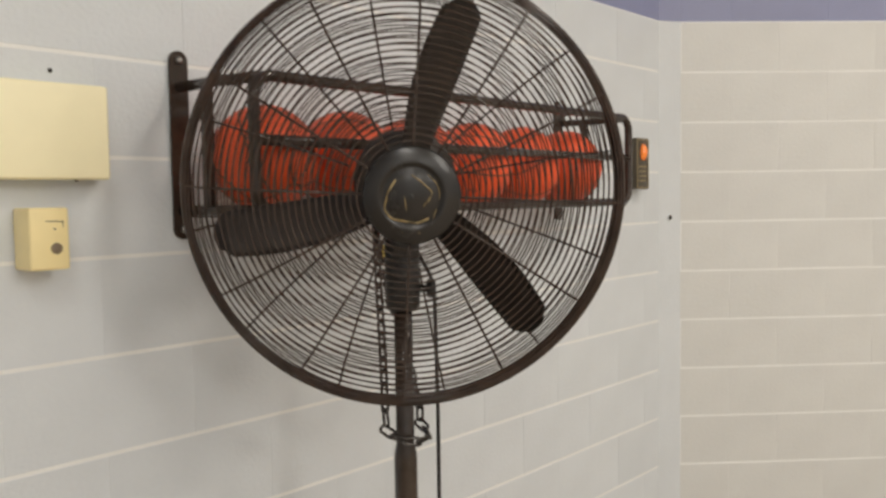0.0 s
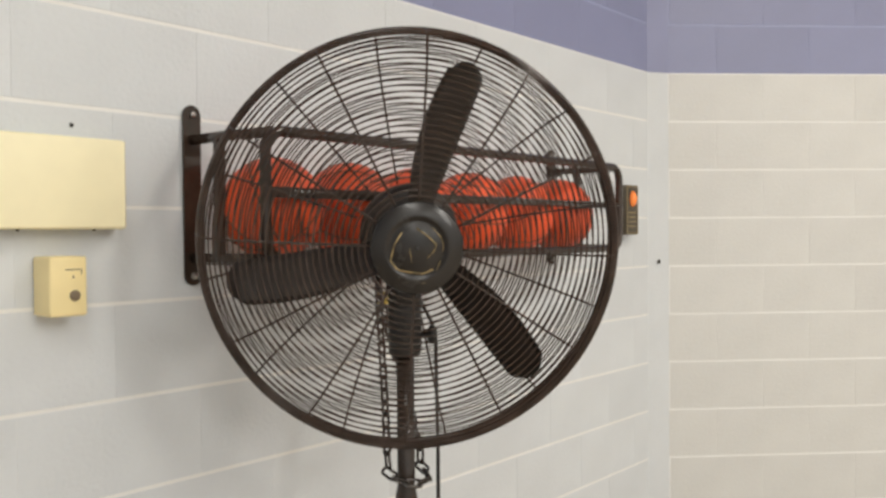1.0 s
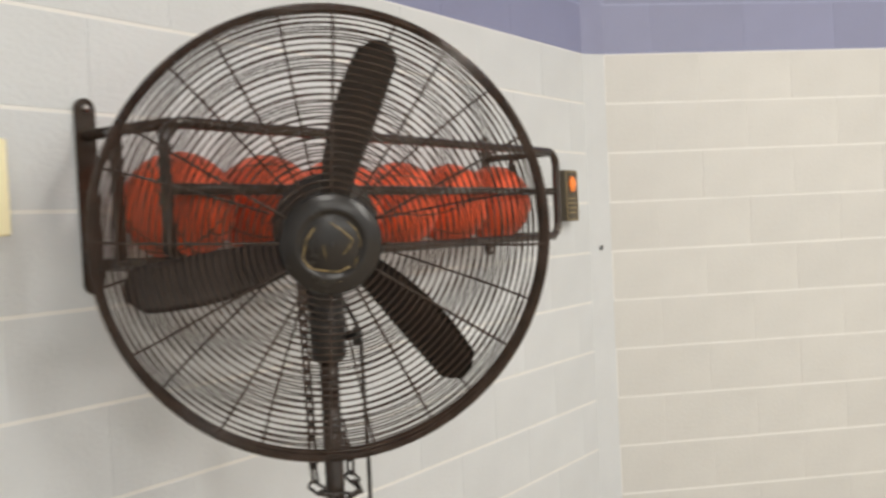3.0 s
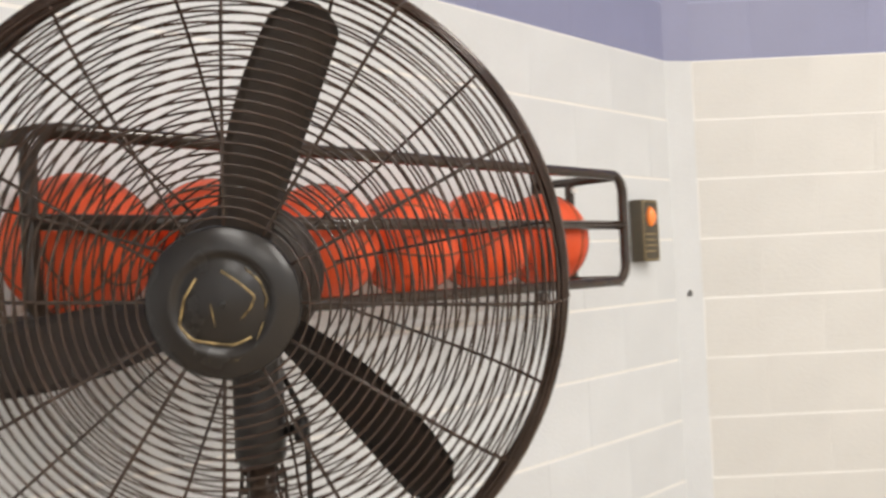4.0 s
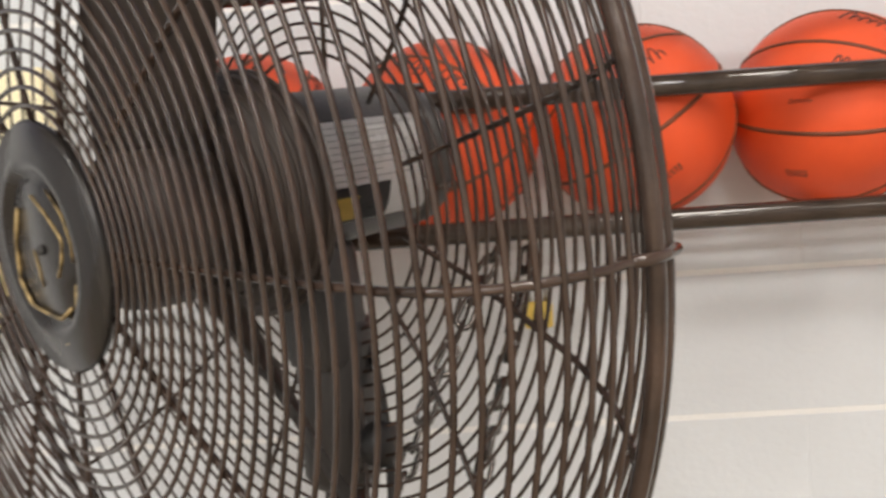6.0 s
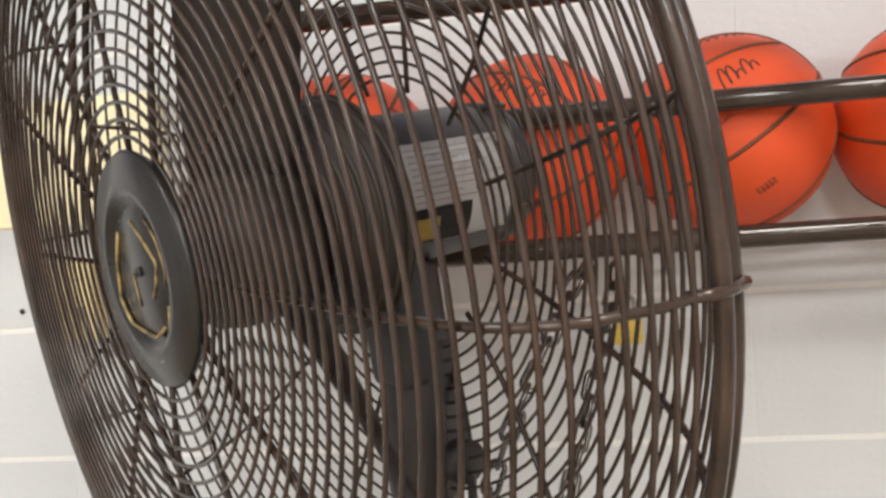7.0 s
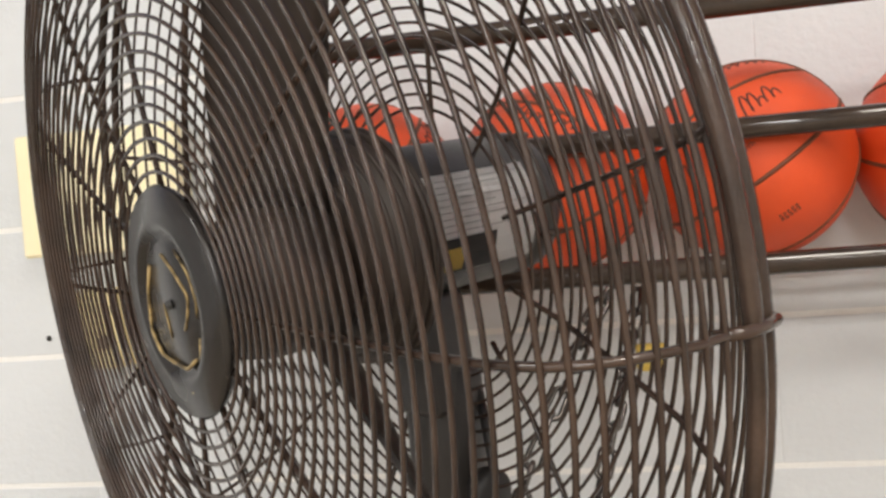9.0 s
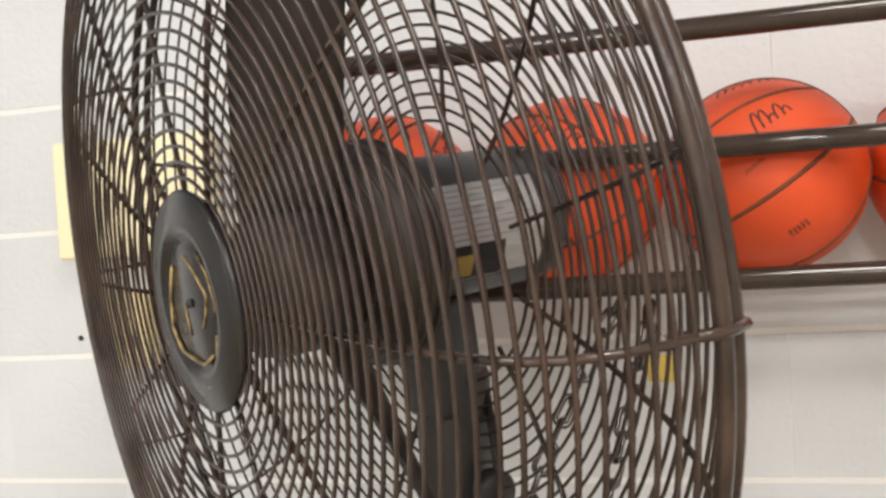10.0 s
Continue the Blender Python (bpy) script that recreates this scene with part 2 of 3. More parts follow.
def ball_rack():
    rack = tagged(empty("ball_rack", pose(0, 0, 0)), "black tubular steel wall rack holding a row of orange basketballs", "ball rack")
    loop = []
    r, k = 0.045, 7
    for cx, cz, a0 in ((RX1 - r, RT - r, 0), (RX0 + r, RT - r, 90), (RX0 + r, RB + r, 180), (RX1 - r, RB + r, 270)):
        for i in range(k + 1):
            a = radians(a0 + 90 * i / k)
            loop.append((cx + r * math.cos(a), RY, cz + r * math.sin(a)))
    part("front_frame", tube(loop, TUBE_R, 14, True), BLACK, rack)
    part("middle_rail", tube([(RX0, RY, RM), (RX1, RY, RM)], TUBE_R * 0.95, 14), BLACK, rack)
    for i, x in enumerate((0.862, 2.304)):
        lx = RX0 if i == 0 else RX1
        own = bmesh.new()
        outline = []
        for cz, a0 in ((1.836, 0), (1.474, 180)):
            for j in range(13):
                a = radians(a0 + 15 * j)
                outline.append((x + 0.022 * math.cos(a), cz + 0.022 * math.sin(a)))
        front = [own.verts.new((px, -0.010, pz)) for px, pz in outline]
        rear = [own.verts.new((px, -0.0037, pz)) for px, pz in outline]
        own.faces.new(front)
        own.faces.new(rear[::-1])
        for j in range(len(outline)):
            q = (j + 1) % len(outline)
            own.faces.new((front[j], rear[j], rear[q], front[q]))
        bmesh.ops.recalc_face_normals(own, faces=own.faces)
        wall_plate = part("wall_plate", own, BLACK, rack, smooth=False)
        for z in (1.837, 1.473):
            bolt = bmesh.new()
            merge(bolt, lathe([(0, 0.009), (0.006, 0.008), (0.008, 0.005), (0.008, 0), (0, 0)], 12), pose(x, -0.010, z, 90))
            part("bolt", bolt, STEEL, wall_plate, "bright steel bolt")
        for z in (RT - 0.002, RB + 0.002):
            part("arm", tube([(x, -0.008, z), ((x + lx) / 2, RY / 2, z), (lx + (0.02 if i == 0 else -0.02), RY + 0.004, z)], TUBE_R * 0.95, 12), BLACK, rack)
        mid = x + (lx - x) * 0.4
        if i == 1:
            part("tape", box(mid - 0.004, mid + 0.022, -0.1205, -0.1185, RT - 0.030, RT - 0.018), LABEL, rack, "scrap of white tape", smooth=False).rotation_euler = (0, 0, 0)
        part("upright", box(mid - 0.012, mid + 0.012, -0.118, -0.102, RB, RT, 0.003), BLACK, rack, smooth=False)
    for y in (-0.175, -0.105):
        part("support_rail", box(0.87, 2.31, y - 0.008, y + 0.008, 1.505, 1.5135, 0.002), BLACK, rack, smooth=False)
    for x in (RX0 + 0.012, RX1 - 0.012):
        part("cross_bar", box(x - 0.01, x + 0.01, -0.262, -0.012, 1.4985, 1.5049, 0.002), BLACK, rack, smooth=False)
    return rack


BALL_R = 0.116


def basketball():
    """Two great seams cross on the local y axis; a bowed loop runs round each end of the local x axis."""
    ball = tagged(empty("basketball"), "orange rubber basketball with dark seams resting in the wall rack", "basketball", "balls in the rack")
    shell = bmesh.new()
    bmesh.ops.create_uvsphere(shell, u_segments=64, v_segments=40, radius=BALL_R)
    part("shell", shell, ORANGE, ball)

    def seam(points):
        part("seam", tube([Vector(p).normalized() * (BALL_R - 0.0011) for p in points], 0.0029, 6, True), SEAM, ball)

    ang = [2 * math.pi * i / 84 for i in range(84)]
    seam([(math.cos(a), math.sin(a), 0) for a in ang])
    seam([(0, math.cos(a), math.sin(a)) for a in ang])
    for s in (1, -1):
        seam([(s * math.sqrt(1 - (0.905 * math.cos(a)) ** 2 - (0.60 * math.sin(a)) ** 2), 0.905 * math.cos(a), 0.60 * math.sin(a)) for a in ang])

    def ink(centre, strokes, size, width, lean):
        """Strokes of print laid on the ball round a direction; they run along local y."""
        c = Vector(centre).normalized()
        row = Vector((0, 1, 0)) - c * c.y
        row = (Matrix.Rotation(radians(lean), 3, c) @ row).normalized()
        col = c.cross(row)
        for stroke in strokes:
            path = [(c * BALL_R + row * (u * size) + col * (w * size)).normalized() * (BALL_R - width * 0.55) for u, w in stroke]
            part("printed_mark", tube(path, width, 5), PRINT, ball)

    def script(heights):
        """A worn line of slanting joined pen loops, too worn to read."""
        pts, n = [], len(heights)
        for k, h in enumerate(heights):
            for q in range(12):
                t = q / 12
                w = h * (0.5 - 0.5 * math.cos(2 * math.pi * t))
                pts.append(((k + t - n / 2) * 0.62 - 0.13 * math.sin(2 * math.pi * t) + 0.28 * w, w))
        return [pts]

    ink((0.86, 0.41, -0.20), script((1.6, 0.7, 0.8, 0.7, 1.3, 0.7, 0.75)), 0.0165, 0.0017, 6)
    ink((0.50, 0.40, -0.76), script((1.7, 1.5, 0.65, 1.3, 0.7)), 0.0150, 0.0016, 8)
    ink((0.28, 0.02, -0.95), script((0.9, 0.6, 0.8, 0.6, 0.7, 0.9, 0.6)), 0.0055, 0.0006, 4)
    ink((0.36, -0.62, -0.70), script((1.3, 0.7, 0.8, 1.2)), 0.012, 0.0014, -8)
    bars = [[(-1.5 + 0.75 * i + 0.14 * q, -0.7), (-1.5 + 0.75 * i + 0.14 * q, 0.7)] for i in range(5) for q in (0, 2)]
    ink((-0.42, -0.02, -0.90), bars + [[(-1.5 + 0.75 * i, z), (-1.2 + 0.75 * i, z)] for i, z in enumerate((0.7, -0.7, 0.0, 0.7, -0.7))], 0.0066, 0.0008, 2)
    return ball


# ---- pedestal fan ----
FAN_C = Vector(FAN_CENTRE)
FAN_N = Vector(FAN_AXIS).normalized()
_u = Vector((0, 0, 1)).cross(FAN_N).normalized()
FAN_V = FAN_N.cross(_u)
FAN_M = Matrix((_u, FAN_V, FAN_N)).transposed().to_4x4()
FAN_M.translation = FAN_C


def circle(r, h, n=120):
    return [(r * math.cos(2 * math.pi * i / n), r * math.sin(2 * math.pi * i / n), h) for i in range(n)]


def along(profile, s):
    """The point at share s of the length of a polyline of (radius, height)."""
    seg = [math.dist(a, b) for a, b in zip(profile, profile[1:])]
    want = s * sum(seg)
    for (a, b), d in zip(zip(profile, profile[1:]), seg):
        if want <= d:
            t = want / d
            return a[0] + (b[0] - a[0]) * t, a[1] + (b[1] - a[1]) * t
        want -= d
    return profile[-1]


FRONT = [(0.086, 0.098), (0.16, 0.104), (0.24, 0.107), (0.31, 0.107), (0.350, 0.103), (0.380, 0.092), (0.398, 0.072), (0.410, 0.045), (0.414, 0.012)]
REAR = [(0.408, -0.012), (0.386, -0.040), (0.358, -0.066), (0.315, -0.090), (0.25, -0.112), (0.18, -0.130), (0.112, -0.140)]


def guard(name, profile, rings, turn, fan, wire):
    cage = part(name, tube(circle(profile[0][0], profile[0][1], 96), wire * 1.2, 6, True), GUARD, fan)
    for i in range(1, rings):
        r, h = along(profile, i / rings)
        part("ring_wire", tube(circle(r, h, 128 if r > 0.25 else 80), wire, 5, True), GUARD, cage)
    off = 0.0035 if name == "front_guard" else -0.0035
    pts = [along(profile, i / 24) for i in range(25)]
    first = None
    for k in range(12):
        if first is None:
            first = part("spoke_wire", tube([(r, 0, h - off) for r, h in pts], wire * 1.45, 6), GUARD, cage)
            first.matrix_basis = pose(0, 0, 0, 0, 0, turn)
        else:
            share("spoke_wire", first.data, cage, pose(0, 0, 0, 0, 0, turn + 30 * k))
    return cage


def blade_mesh():
    bm = bmesh.new()
    rows = []
    n, m = 12, 7
    for i in range(n + 1):
        s = i / n
        r = 0.055 + s * 0.315
        half = math.asin(min(0.9, (0.024 + 0.020 * math.sin(s * 2.4)) / r))
        mean = radians(-8 * s)
        row = []
        for j in range(m + 1):
            q = j / m * 2 - 1
            a = mean + q * half
            h = 0.012 + q * 0.036 * (1 - 0.35 * s) + 0.008 * (1 - q * q)
            rr = r - (0.02 * q * q if i == n else 0)
            row.append(bm.verts.new((rr * math.cos(a), rr * math.sin(a), h)))
        rows.append(row)
    for a, b in zip(rows, rows[1:]):
        for j in range(m):
            bm.faces.new((a[j], b[j], b[j + 1], a[j + 1]))
    bmesh.ops.solidify(bm, geom=list(bm.faces), thickness=0.0025)
    return bm


def patch(radius, a0, a1, h0, h1, n=10):
    """A curved rectangle on a drum."""
    bm = bmesh.new()
    cols = []
    for i in range(n + 1):
        a = radians(a0 + (a1 - a0) * i / n)
        cols.append([bm.verts.new((radius * math.cos(a), radius * math.sin(a), h)) for h in (h0, h1)])
    for a, b in zip(cols, cols[1:]):
        bm.faces.new((a[0], b[0], b[1], a[1]))
    bmesh.ops.solidify(bm, geom=list(bm.faces), thickness=0.0006)
    return bm


def pedestal_fan():
    fan = tagged(empty("pedestal_fan", FAN_M), "large dark brown-black drum fan with wire guards on a steel pole", "fan")
    front = guard("front_guard", FRONT, 32, SPOKE_FRONT, fan, 0.00165)
    guard("rear_guard", REAR, 27, SPOKE_REAR, fan, 0.0016)
    part("front_rim", tube(circle(0.4150, 0.007, 160), 0.0047, 10, True), GUARD, fan)
    part("rear_rim", tube(circle(0.4120, -0.0062, 160), 0.0043, 10, True), GUARD, fan)
    for k in range(4):
        clip = bmesh.new()
        tube([(0.408, 0, 0.026), (0.4165, 0, 0.016), (0.4180, 0, 0.004), (0.4160, 0, -0.009), (0.409, 0, -0.013)], 0.0032, 8, bm=clip)
        c = part("rim_clip", clip, GUARD, fan)
        c.matrix_basis = pose(0, 0, 0, 0, 0, SPOKE_FRONT + 90 * k)
    # badge plate at the middle of the guard
    badge = part("badge_plate", lathe([(0, 0.1030), (0.046, 0.1030), (0.049, 0.1005), (0.054, 0.1005), (0.057, 0.1055), (0.063, 0.1060), (0.068, 0.1035), (0.086, 0.1025), (0.089, 0.0985), (0.086, 0.0930), (0, 0.0930)], 72), BADGE, fan, "round grey badge plate")
    strokes = (((-85, 90), (-130, 20), (-150, -70), (-110, -120), (-40, -135), (30, -145), (90, -120)),
               ((0, 112), (60, 68), (110, 20), (92, -20), (60, -55)), ((80, 120), (130, 70), (150, 10), (140, -25)),
               ((-55, -192), (40, -198), (100, -150), (132, -70)), ((-42, 0), (-30, -78)))
    for i, stroke in enumerate(strokes):
        way = rounded([(px * 0.000335, py * 0.000335, 0.1034) for px, py in stroke], 0.004, 3) if len(stroke) > 2 else [Vector((px * 0.000335, py * 0.000335, 0.1034)) for px, py in stroke]
        part("worn_emblem", tube(way, (0.0016, 0.0013, 0.0009, 0.0008, 0.0006)[i], 6), GOLD, badge, "worn gold emblem stroke")
    part("screw", lathe([(0, 0.1070), (0.003, 0.1065), (0.004, 0.1040)], 12), INK, badge)
    # blades and hub
    part("hub", lathe([(0, 0.065), (0.035, 0.063), (0.056, 0.052), (0.060, 0.035), (0.060, -0.02), (0, -0.02)], 40), BLADE, fan)
    blade = part("blade", blade_mesh(), BLADE, fan)
    blade.matrix_basis = pose(0, 0, 0, 0, 0, BLADE_TURN)
    for k in (1, 2):
        share("blade", blade.data, fan, pose(0, 0, 0, 0, 0, BLADE_TURN + 120 * k))
    # motor behind the blades, carried a little above the middle of the guards
    lift = Matrix.Translation((0, MOTOR_UP, 0))
    motor = part("motor", lathe([(0, -0.084), (0.060, -0.084), (MOTOR_R - 0.002, -0.087), (MOTOR_R, -0.092), (MOTOR_R, -0.218), (MOTOR_R - 0.003, -0.222), (MOTOR_R - 0.003, -0.226), (MOTOR_R + 0.001, -0.229), (MOTOR_R, -0.246), (0.058, -0.258), (0.034, -0.266), (0, -0.268)], 56), MOTOR, fan, "dark grey drum motor housing")
    motor.matrix_basis = lift
    bell = part("front_bell", lathe([(0, -0.026), (0.040, -0.027), (0.080, -0.034), (0.094, -0.044), (0.099, -0.056), (0.099, -0.074), (0.092, -0.082), (0.066, -0.086), (0, -0.086)], 56), BLADE, fan, "black ribbed motor mounting bell")
    bell.matrix_basis = Matrix.Translation((0, MOTOR_UP * 0.5, 0))
    for r, h in ((0.062, -0.031), (0.078, -0.035), (0.089, -0.042), (0.0965, -0.051), (0.0992, -0.061), (0.0992, -0.071), (0.094, -0.080)):
        part("bell_rib", tube(circle(r, h, 56), 0.0030, 6, True), BLADE, bell)
    for k in range(8):
        a = 2 * math.pi * k / 8
        part("vent_slot", box(-0.005, 0.005, -0.011, 0.011, -0.0015, 0.0015, 0.001), INK, motor).matrix_basis = Matrix.Translation((0.045 * math.cos(a), 0.045 * math.sin(a), -0.2625)) @ pose(0, 0, 0, 0, 0, math.degrees(a) + 90)
    for k in range(4):
        a = radians(62 + 90 * k)
        part("tie_bolt", tube([((MOTOR_R + 0.001) * math.cos(a), (MOTOR_R + 0.001) * math.sin(a), h) for h in (-0.226, -0.252)], 0.0035, 8), BLACK, motor)
    lr = MOTOR_R + 0.0008
    label = part("rating_label", patch(lr, LABEL_A - 38, LABEL_A + 38, -0.214, -0.097), LABEL, motor, "white printed rating label")
    for i in range(9):
        part("label_print", patch(lr + 0.0007, LABEL_A + 32 - i * 4.6, LABEL_A + 32.7 - i * 4.6, -0.205 + (i * 37 % 5) * 0.012, -0.104, 2), FAINT, label)
    part("label_print", patch(lr + 0.0007, LABEL_A - 37, LABEL_A - 9, -0.166, -0.0975), INK, label, "black printed panel")
    part("warning_label", patch(lr + 0.0014, LABEL_A - 34, LABEL_A - 16, -0.130, -0.101), YELLOW, label, "small yellow warning label")
    # knuckle between motor and pole
    inv = FAN_M.inverted()
    knuckle = bmesh.new()
    merge(knuckle, lathe([(0, 0.05), (0.034, 0.05), (0.036, 0.045), (0.036, -0.09), (0.030, -0.10), (0, -0.10)], 32), inv @ pose(POLE[0], POLE[1], 1.40))
    part("tilt_knuckle", knuckle, MOTOR, fan)
    yoke = bmesh.new()
    box(-0.030, 0.030, -0.15, -0.040, -0.150, -0.095, 0.008, bm=yoke)
    part("yoke", yoke, MOTOR, fan)
    knob = bmesh.new()
    merge(knob, lathe([(0, 0.07), (0.016, 0.069), (0.02, 0.064), (0.02, 0.052), (0.008, 0.048), (0.008, 0.0), (0, 0)], 20), inv @ pose(POLE[0], POLE[1], 1.345, 0, 90, -45))
    part("tilt_knob", knob, RUBBER, fan)
    pole = bmesh.new()
    merge(pole, lathe([(0, 1.36), (0.0195, 1.36), (0.0195, 1.02), (0.0235, 1.0), (0.0245, 0.99), (0.0245, 0.03), (0, 0.03)], 28), inv @ pose(POLE[0], POLE[1], 0))
    part("pole", pole, BLACK, fan)
    base = bmesh.new()
    merge(base, lathe([(0, 0.06), (0.04, 0.06), (0.05, 0.035), (0.26, 0.028), (0.30, 0.012), (0.30, 0.0), (0, 0)], 56), inv @ pose(POLE[0], POLE[1], 0))
    part("base", base, BLACK, fan)
    cord = [Vector(p) for p in CORD]
    part("power_cord", tube([inv @ p for p in rounded(cord, 0.03, 4)], 0.0042, 8), RUBBER, fan)
    return fan


# ---- chain that ties the pole to the rack ----


def link_mesh():
    pts = []
    for i in range(16):
        a = 2 * math.pi * i / 16
        pts.append((0.0085 * math.cos(a), 0, 0.0085 * math.sin(a) + (0.010 if math.sin(a) >= 0 else -0.010)))
    return tube(pts, 0.0034, 7, True)


def chain(path, label):
    thing = tagged(empty("chain"), label, "chain")
    first, pitch = None, 0.0298
    length = [0.0]
    for a, b in zip(path, path[1:]):
        length.append(length[-1] + (b - a).length)
    count = int(length[-1] / pitch)
    for i in range(count):
        s = (i + 0.5) * pitch
        j = max(q for q in range(len(length) - 1) if length[q] <= s)
        t = (s - length[j]) / (length[j + 1] - length[j])
        p, d = path[j].lerp(path[j + 1], t), (path[j + 1] - path[j]).normalized()
        m = Matrix.Translation(p) @ d.to_track_quat("Z", "Y").to_matrix().to_4x4() @ pose(0, 0, 0, 0, 0, 45 + 90 * (i % 2))
        if first is None:
            first = part("chain_link", link_mesh(), CHAIN, thing)
            first.matrix_basis = m
        else:
            share("chain_link", first.data, thing, m)
    return thing


# ---- small wall things ----


def wall_panel():
    thing = tagged(empty("wall_panel_box"), "cream plastic cover box screwed to the block wall", "cover box")
    part("cover", box(0.418, 0.680, -0.052, -0.010, 1.579, 1.762, 0.006, 3), CREAM, thing)
    part("back_plate", box(0.424, 0.674, -0.010, -0.0037, 1.585, 1.756, 0.001), CREAM, thing)
    for x in (0.47, 0.62):
        foot = bmesh.new()
        merge(foot, lathe([(0, 0.004), (0.003, 0.003), (0.004, 0), (0, 0)], 10), pose(x, -0.03, 1.579, 180))
        part("cover_screw", foot, INK, thing)
    return thing


def wall_thermostat():
    thing = tagged(empty("wall_sensor"), "small cream plastic wall sensor with a round grey button", "sensor")
    part("case", box(0.508, 0.581, -0.078, -0.0037, 1.410, 1.526, 0.005, 3), SENSOR, thing)
    dial = bmesh.new()
    merge(dial, lathe([(0, 0.004), (0.008, 0.004), (0.0105, 0.002), (0.0105, 0), (0, 0)], 24), pose(0.556, -0.078, 1.450, 90))
    part("button", dial, KNOB, thing, "round grey-brown button")
    part("marking", box(0.538, 0.570, -0.0785, -0.0778, 1.4995, 1.5015), KNOB, thing)
    part("marking", box(0.5685, 0.570, -0.0785, -0.0778, 1.490, 1.4995), KNOB, thing)
    part("marking", box(0.552, 0.555, -0.0785, -0.0778, 1.484, 1.489), KNOB, thing)
    return thing


def alarm_box():
    thing = tagged(empty("alarm_station"), "dark olive wall box with a glowing orange lamp", "alarm box")
    part("case", box(2.766, 2.860, -0.050, -0.0037, 1.556, 1.752, 0.004, 2), OLIVE, thing)
    rim = bmesh.new()
    for x0, x1, z0, z1 in ((2.770, 2.856, 1.744, 1.748), (2.770, 2.856, 1.560, 1.564), (2.770, 2.774, 1.564, 1.744), (2.852, 2.856, 1.564, 1.744)):
        box(x0, x1, -0.052, -0.0495, z0, z1, bm=rim)
    part("trim", rim, TRIMM, thing, "bronze edge trim", smooth=False)
    lens = bmesh.new()
    merge(lens, lathe([(0, 0.016), (0.012, 0.014), (0.021, 0.007), (0.024, 0.0), (0, 0)], 28), pose(2.816, -0.050, 1.698, 90) @ Matrix.Diagonal((0.9, 1.35, 1, 1)))
    part("lamp_lens", lens, LENS, thing, "orange lamp lens")
    for i in range(4):
        part("printed_bar", box(2.786, 2.842 - 0.006 * (i % 2), -0.0512, -0.0498, 1.640 - i * 0.018, 1.646 - i * 0.018), TRIMM, thing, smooth=False)
    return thing


def padlock():
    thing = tagged(empty("padlock"), "small yellow-brass padlock hanging on the chain", "padlock")
    x, y, z = LOCK
    part("body", box(x - 0.017, x + 0.017, y - 0.008, y + 0.008, z - 0.018, z + 0.014, 0.003), YELLOW, thing, "yellow brass body")
    sh = [(x - 0.010, y, z + 0.012), (x - 0.010, y, z + 0.030)] + [(x + 0.010 * math.cos(radians(180 - 18 * i)), y, z + 0.030 + 0.010 * math.sin(radians(18 * i))) for i in range(1, 10)] + [(x + 0.010, y, z + 0.030), (x + 0.010, y, z + 0.012)]
    part("shackle", tube(sh, 0.0028, 8), STEEL, thing)
    part("hanger_wire", tube([(x, y - 0.004, z + 0.042), (x + 0.002, y - 0.010, z + 0.08), (x, -0.175, 1.5046)], 0.0016, 6), STEEL, thing)
    return thing


def speck(x, z, y=-0.0036, size=1.0):
    own = bmesh.new()
    merge(own, lathe([(0, 0.003), (0.003 * size, 0.0025), (0.0045 * size, 0.0), (0, 0)], 12), pose(x, y, z, 90))
    return tagged(part("wall_screw", own, INK), "small dark screw head in the painted wall", "screw", "screws in the wall")


def ceiling_fixture(x, y):
    thing = tagged(empty("ceiling_light", pose(x, y, TOP)), "white ceiling strip light, unseen and assumed", "ceiling light", "ceiling lights")
    part("housing", box(-0.31, 0.31, -0.61, 0.61, -0.035, 0, 0.004), CEIL, thing, smooth=False)
    return thing


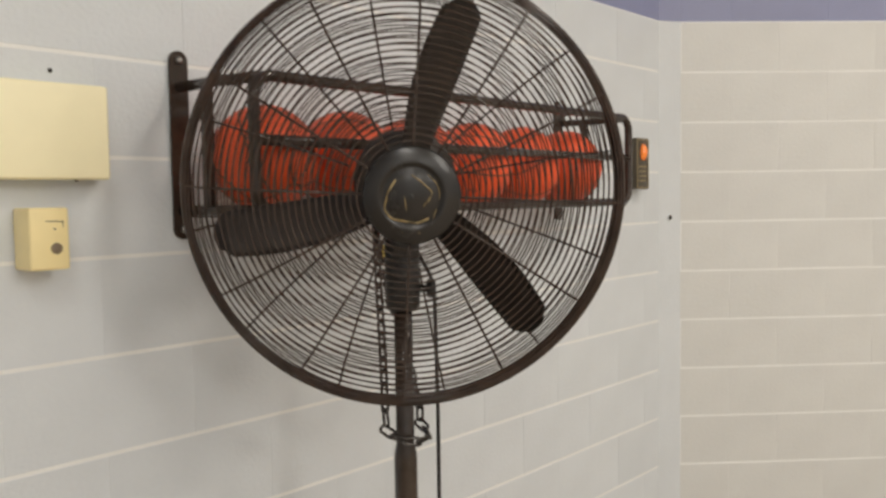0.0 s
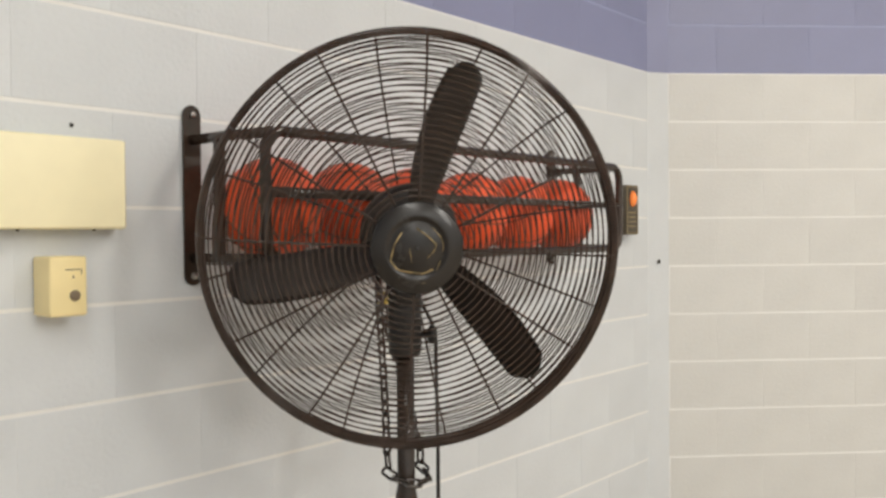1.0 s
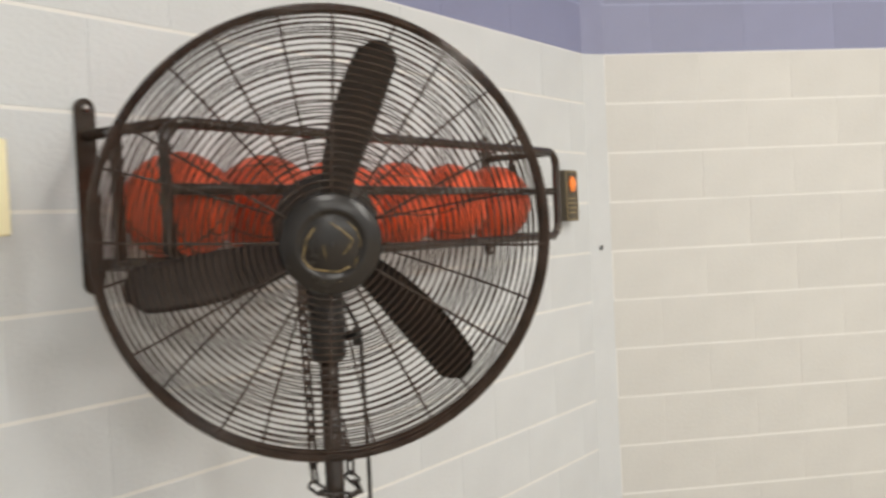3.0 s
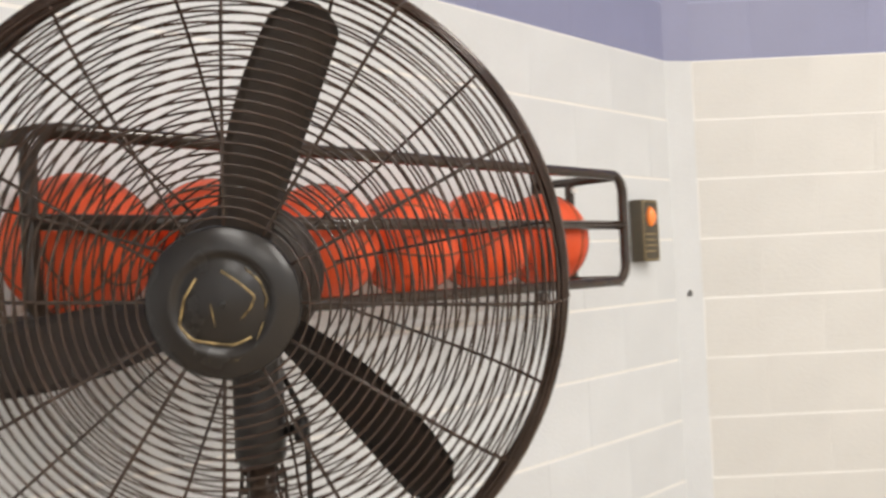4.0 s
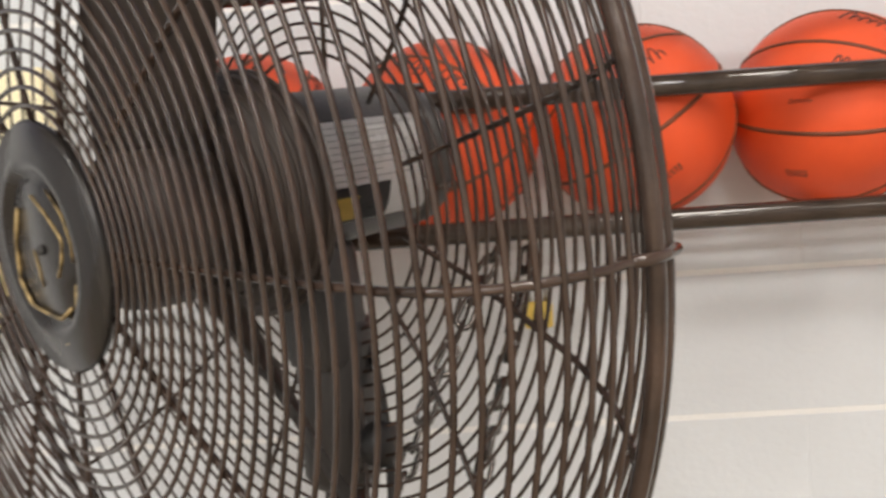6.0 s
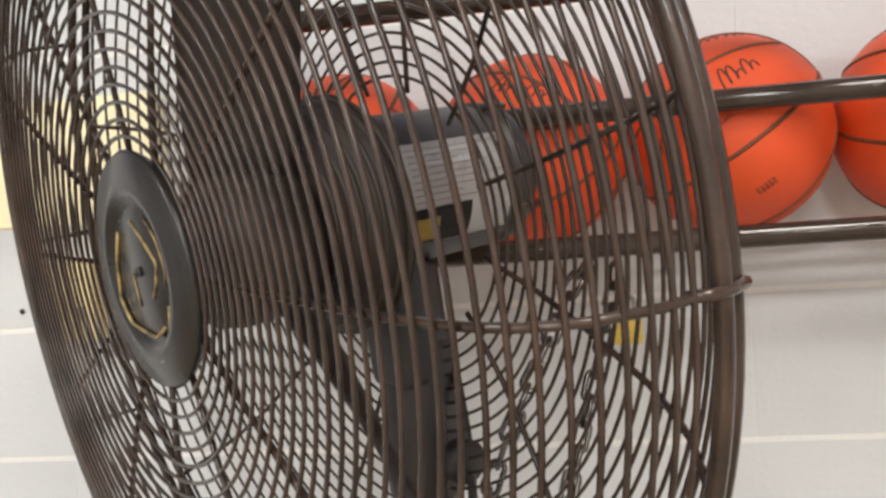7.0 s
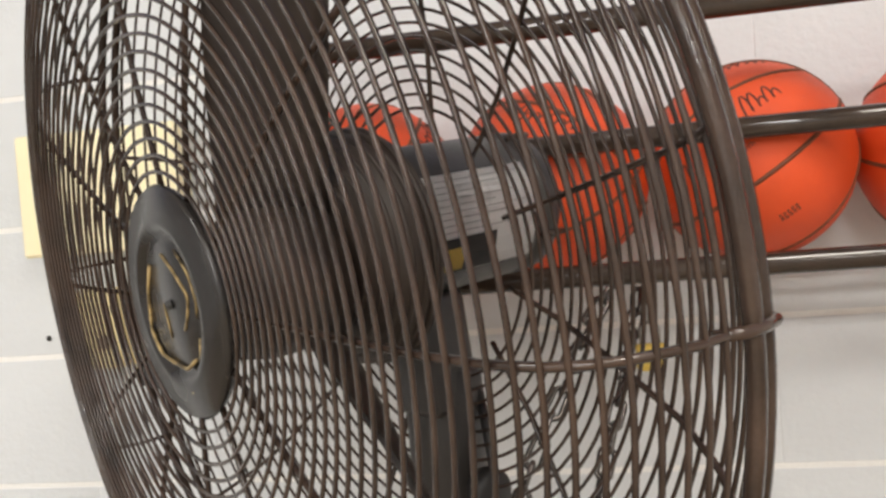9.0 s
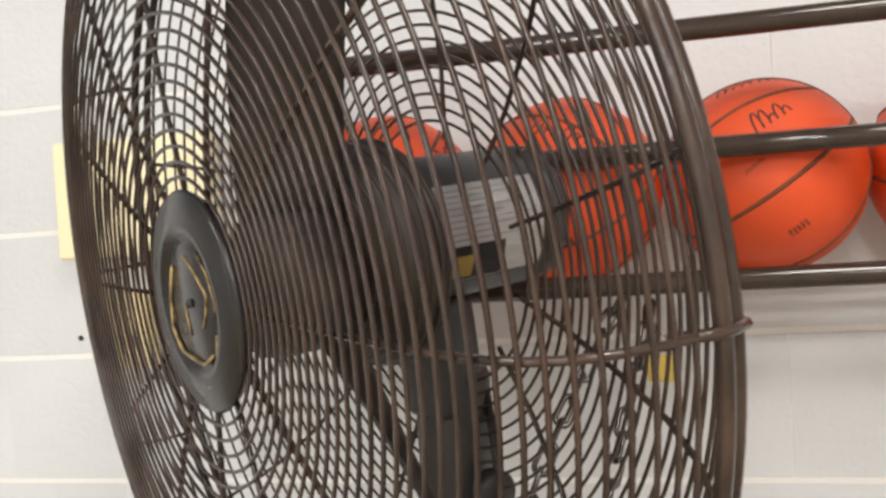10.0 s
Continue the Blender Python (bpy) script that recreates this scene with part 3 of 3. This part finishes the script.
ball_rack()
BALLS = (
    (2.146, (-0.681, 0.714, -0.161), (0.003, 0.222, 0.975)),
    (1.914, (-0.421, -0.624, 0.658), (-0.860, 0.044, -0.509)),
    (1.682, (-0.045, -0.283, 0.958), (0.771, -0.619, -0.147)),
    (1.450, (-0.560, -0.134, 0.818), (0.827, -0.158, 0.540)),
    (1.218, (-0.30, -0.55, 0.78), (0.80, -0.60, -0.10)),
    (0.986, (0.60, -0.70, 0.39), (0.30, 0.65, 0.70)),
)
first_ball = basketball()
for i, (x, across, along_y) in enumerate(BALLS):
    ax = Vector(across).normalized()
    ay = Vector(along_y)
    ay = (ay - ax * ax.dot(ay)).normalized()
    m = Matrix((ax, ay, ax.cross(ay))).transposed().to_4x4()
    m.translation = (x, -0.14, 1.5135 + math.sqrt((BALL_R + 0.0003) ** 2 - 0.035 ** 2))
    if i == 0:
        first_ball.matrix_basis = m
    else:
        copy_thing(first_ball, m)
pedestal_fan()
wall_panel()
wall_thermostat()
alarm_box()
strand_a = ((1.283, -0.180, 1.498), (1.257, -0.199, 1.462), (1.224, -0.236, 1.399), (1.200, -0.264, 1.355), (1.178, -0.290, 1.310), (1.128, -0.350, 1.190), (1.079, -0.405, 1.085))
strand_b = ((1.178, -0.410, 1.080), (1.220, -0.330, 1.185), (1.258, -0.244, 1.304), (1.272, -0.214, 1.347), (1.288, -0.182, 1.392), (1.305, -0.144, 1.446), (1.312, -0.105, 1.498))
around = [(POLE[0] + 0.046 * math.cos(a), POLE[1] + 0.046 * math.sin(a), 1.052 - 0.020 * math.sin((a - 3.0) / 3.3 * math.pi)) for a in (3.0, 3.5, 4.0, 4.5, 5.0, 5.5, 6.0, 6.3)]
chain([Vector(p) for p in strand_a + tuple(around) + strand_b], "dark steel link chain tying the fan pole to the ball rack")
padlock()
for x, z in ((0.413, 1.452), (0.590, 1.790)):
    speck(x, z)
speck(3.076, 1.441, -0.0315, 2.4)
# assumed housings over all lamps, the added fill ones too
for lx, ly, power in LAMPS:
    ceiling_fixture(lx, ly)

# block walls
block_wall("wall_north", (-3.5, 0), 0, 3.5 + CORNER[0], 1.49 + 3.5, 1.287 + 3.5, "white painted concrete block wall with a blue upper band", PAINT)
ang_s = math.degrees(math.atan2(TURN[1] - CORNER[1], TURN[0] - CORNER[0]))
strip_w = math.hypot(TURN[0] - CORNER[0], TURN[1] - CORNER[1])
strip = structure(part("wall_corner", box(-0.002, strip_w + 0.002, -0.0015, 0.19, 0, BAND), PAINT, smooth=False), "narrow plain painted corner strip between the block walls")
strip.matrix_basis = pose(CORNER[0], CORNER[1], 0, 0, 0, ang_s)
part("upper_wall", box(-0.002, strip_w + 0.002, -0.0015, 0.19, BAND, TOP), BLUE, strip, smooth=False)
block_wall("wall_northeast", TURN, -45, 2.9 * math.sqrt(2), 0.007, 0.21, "angled white painted concrete block wall with warm light tinted in and a blue band", PAINT_WARM_LIT)
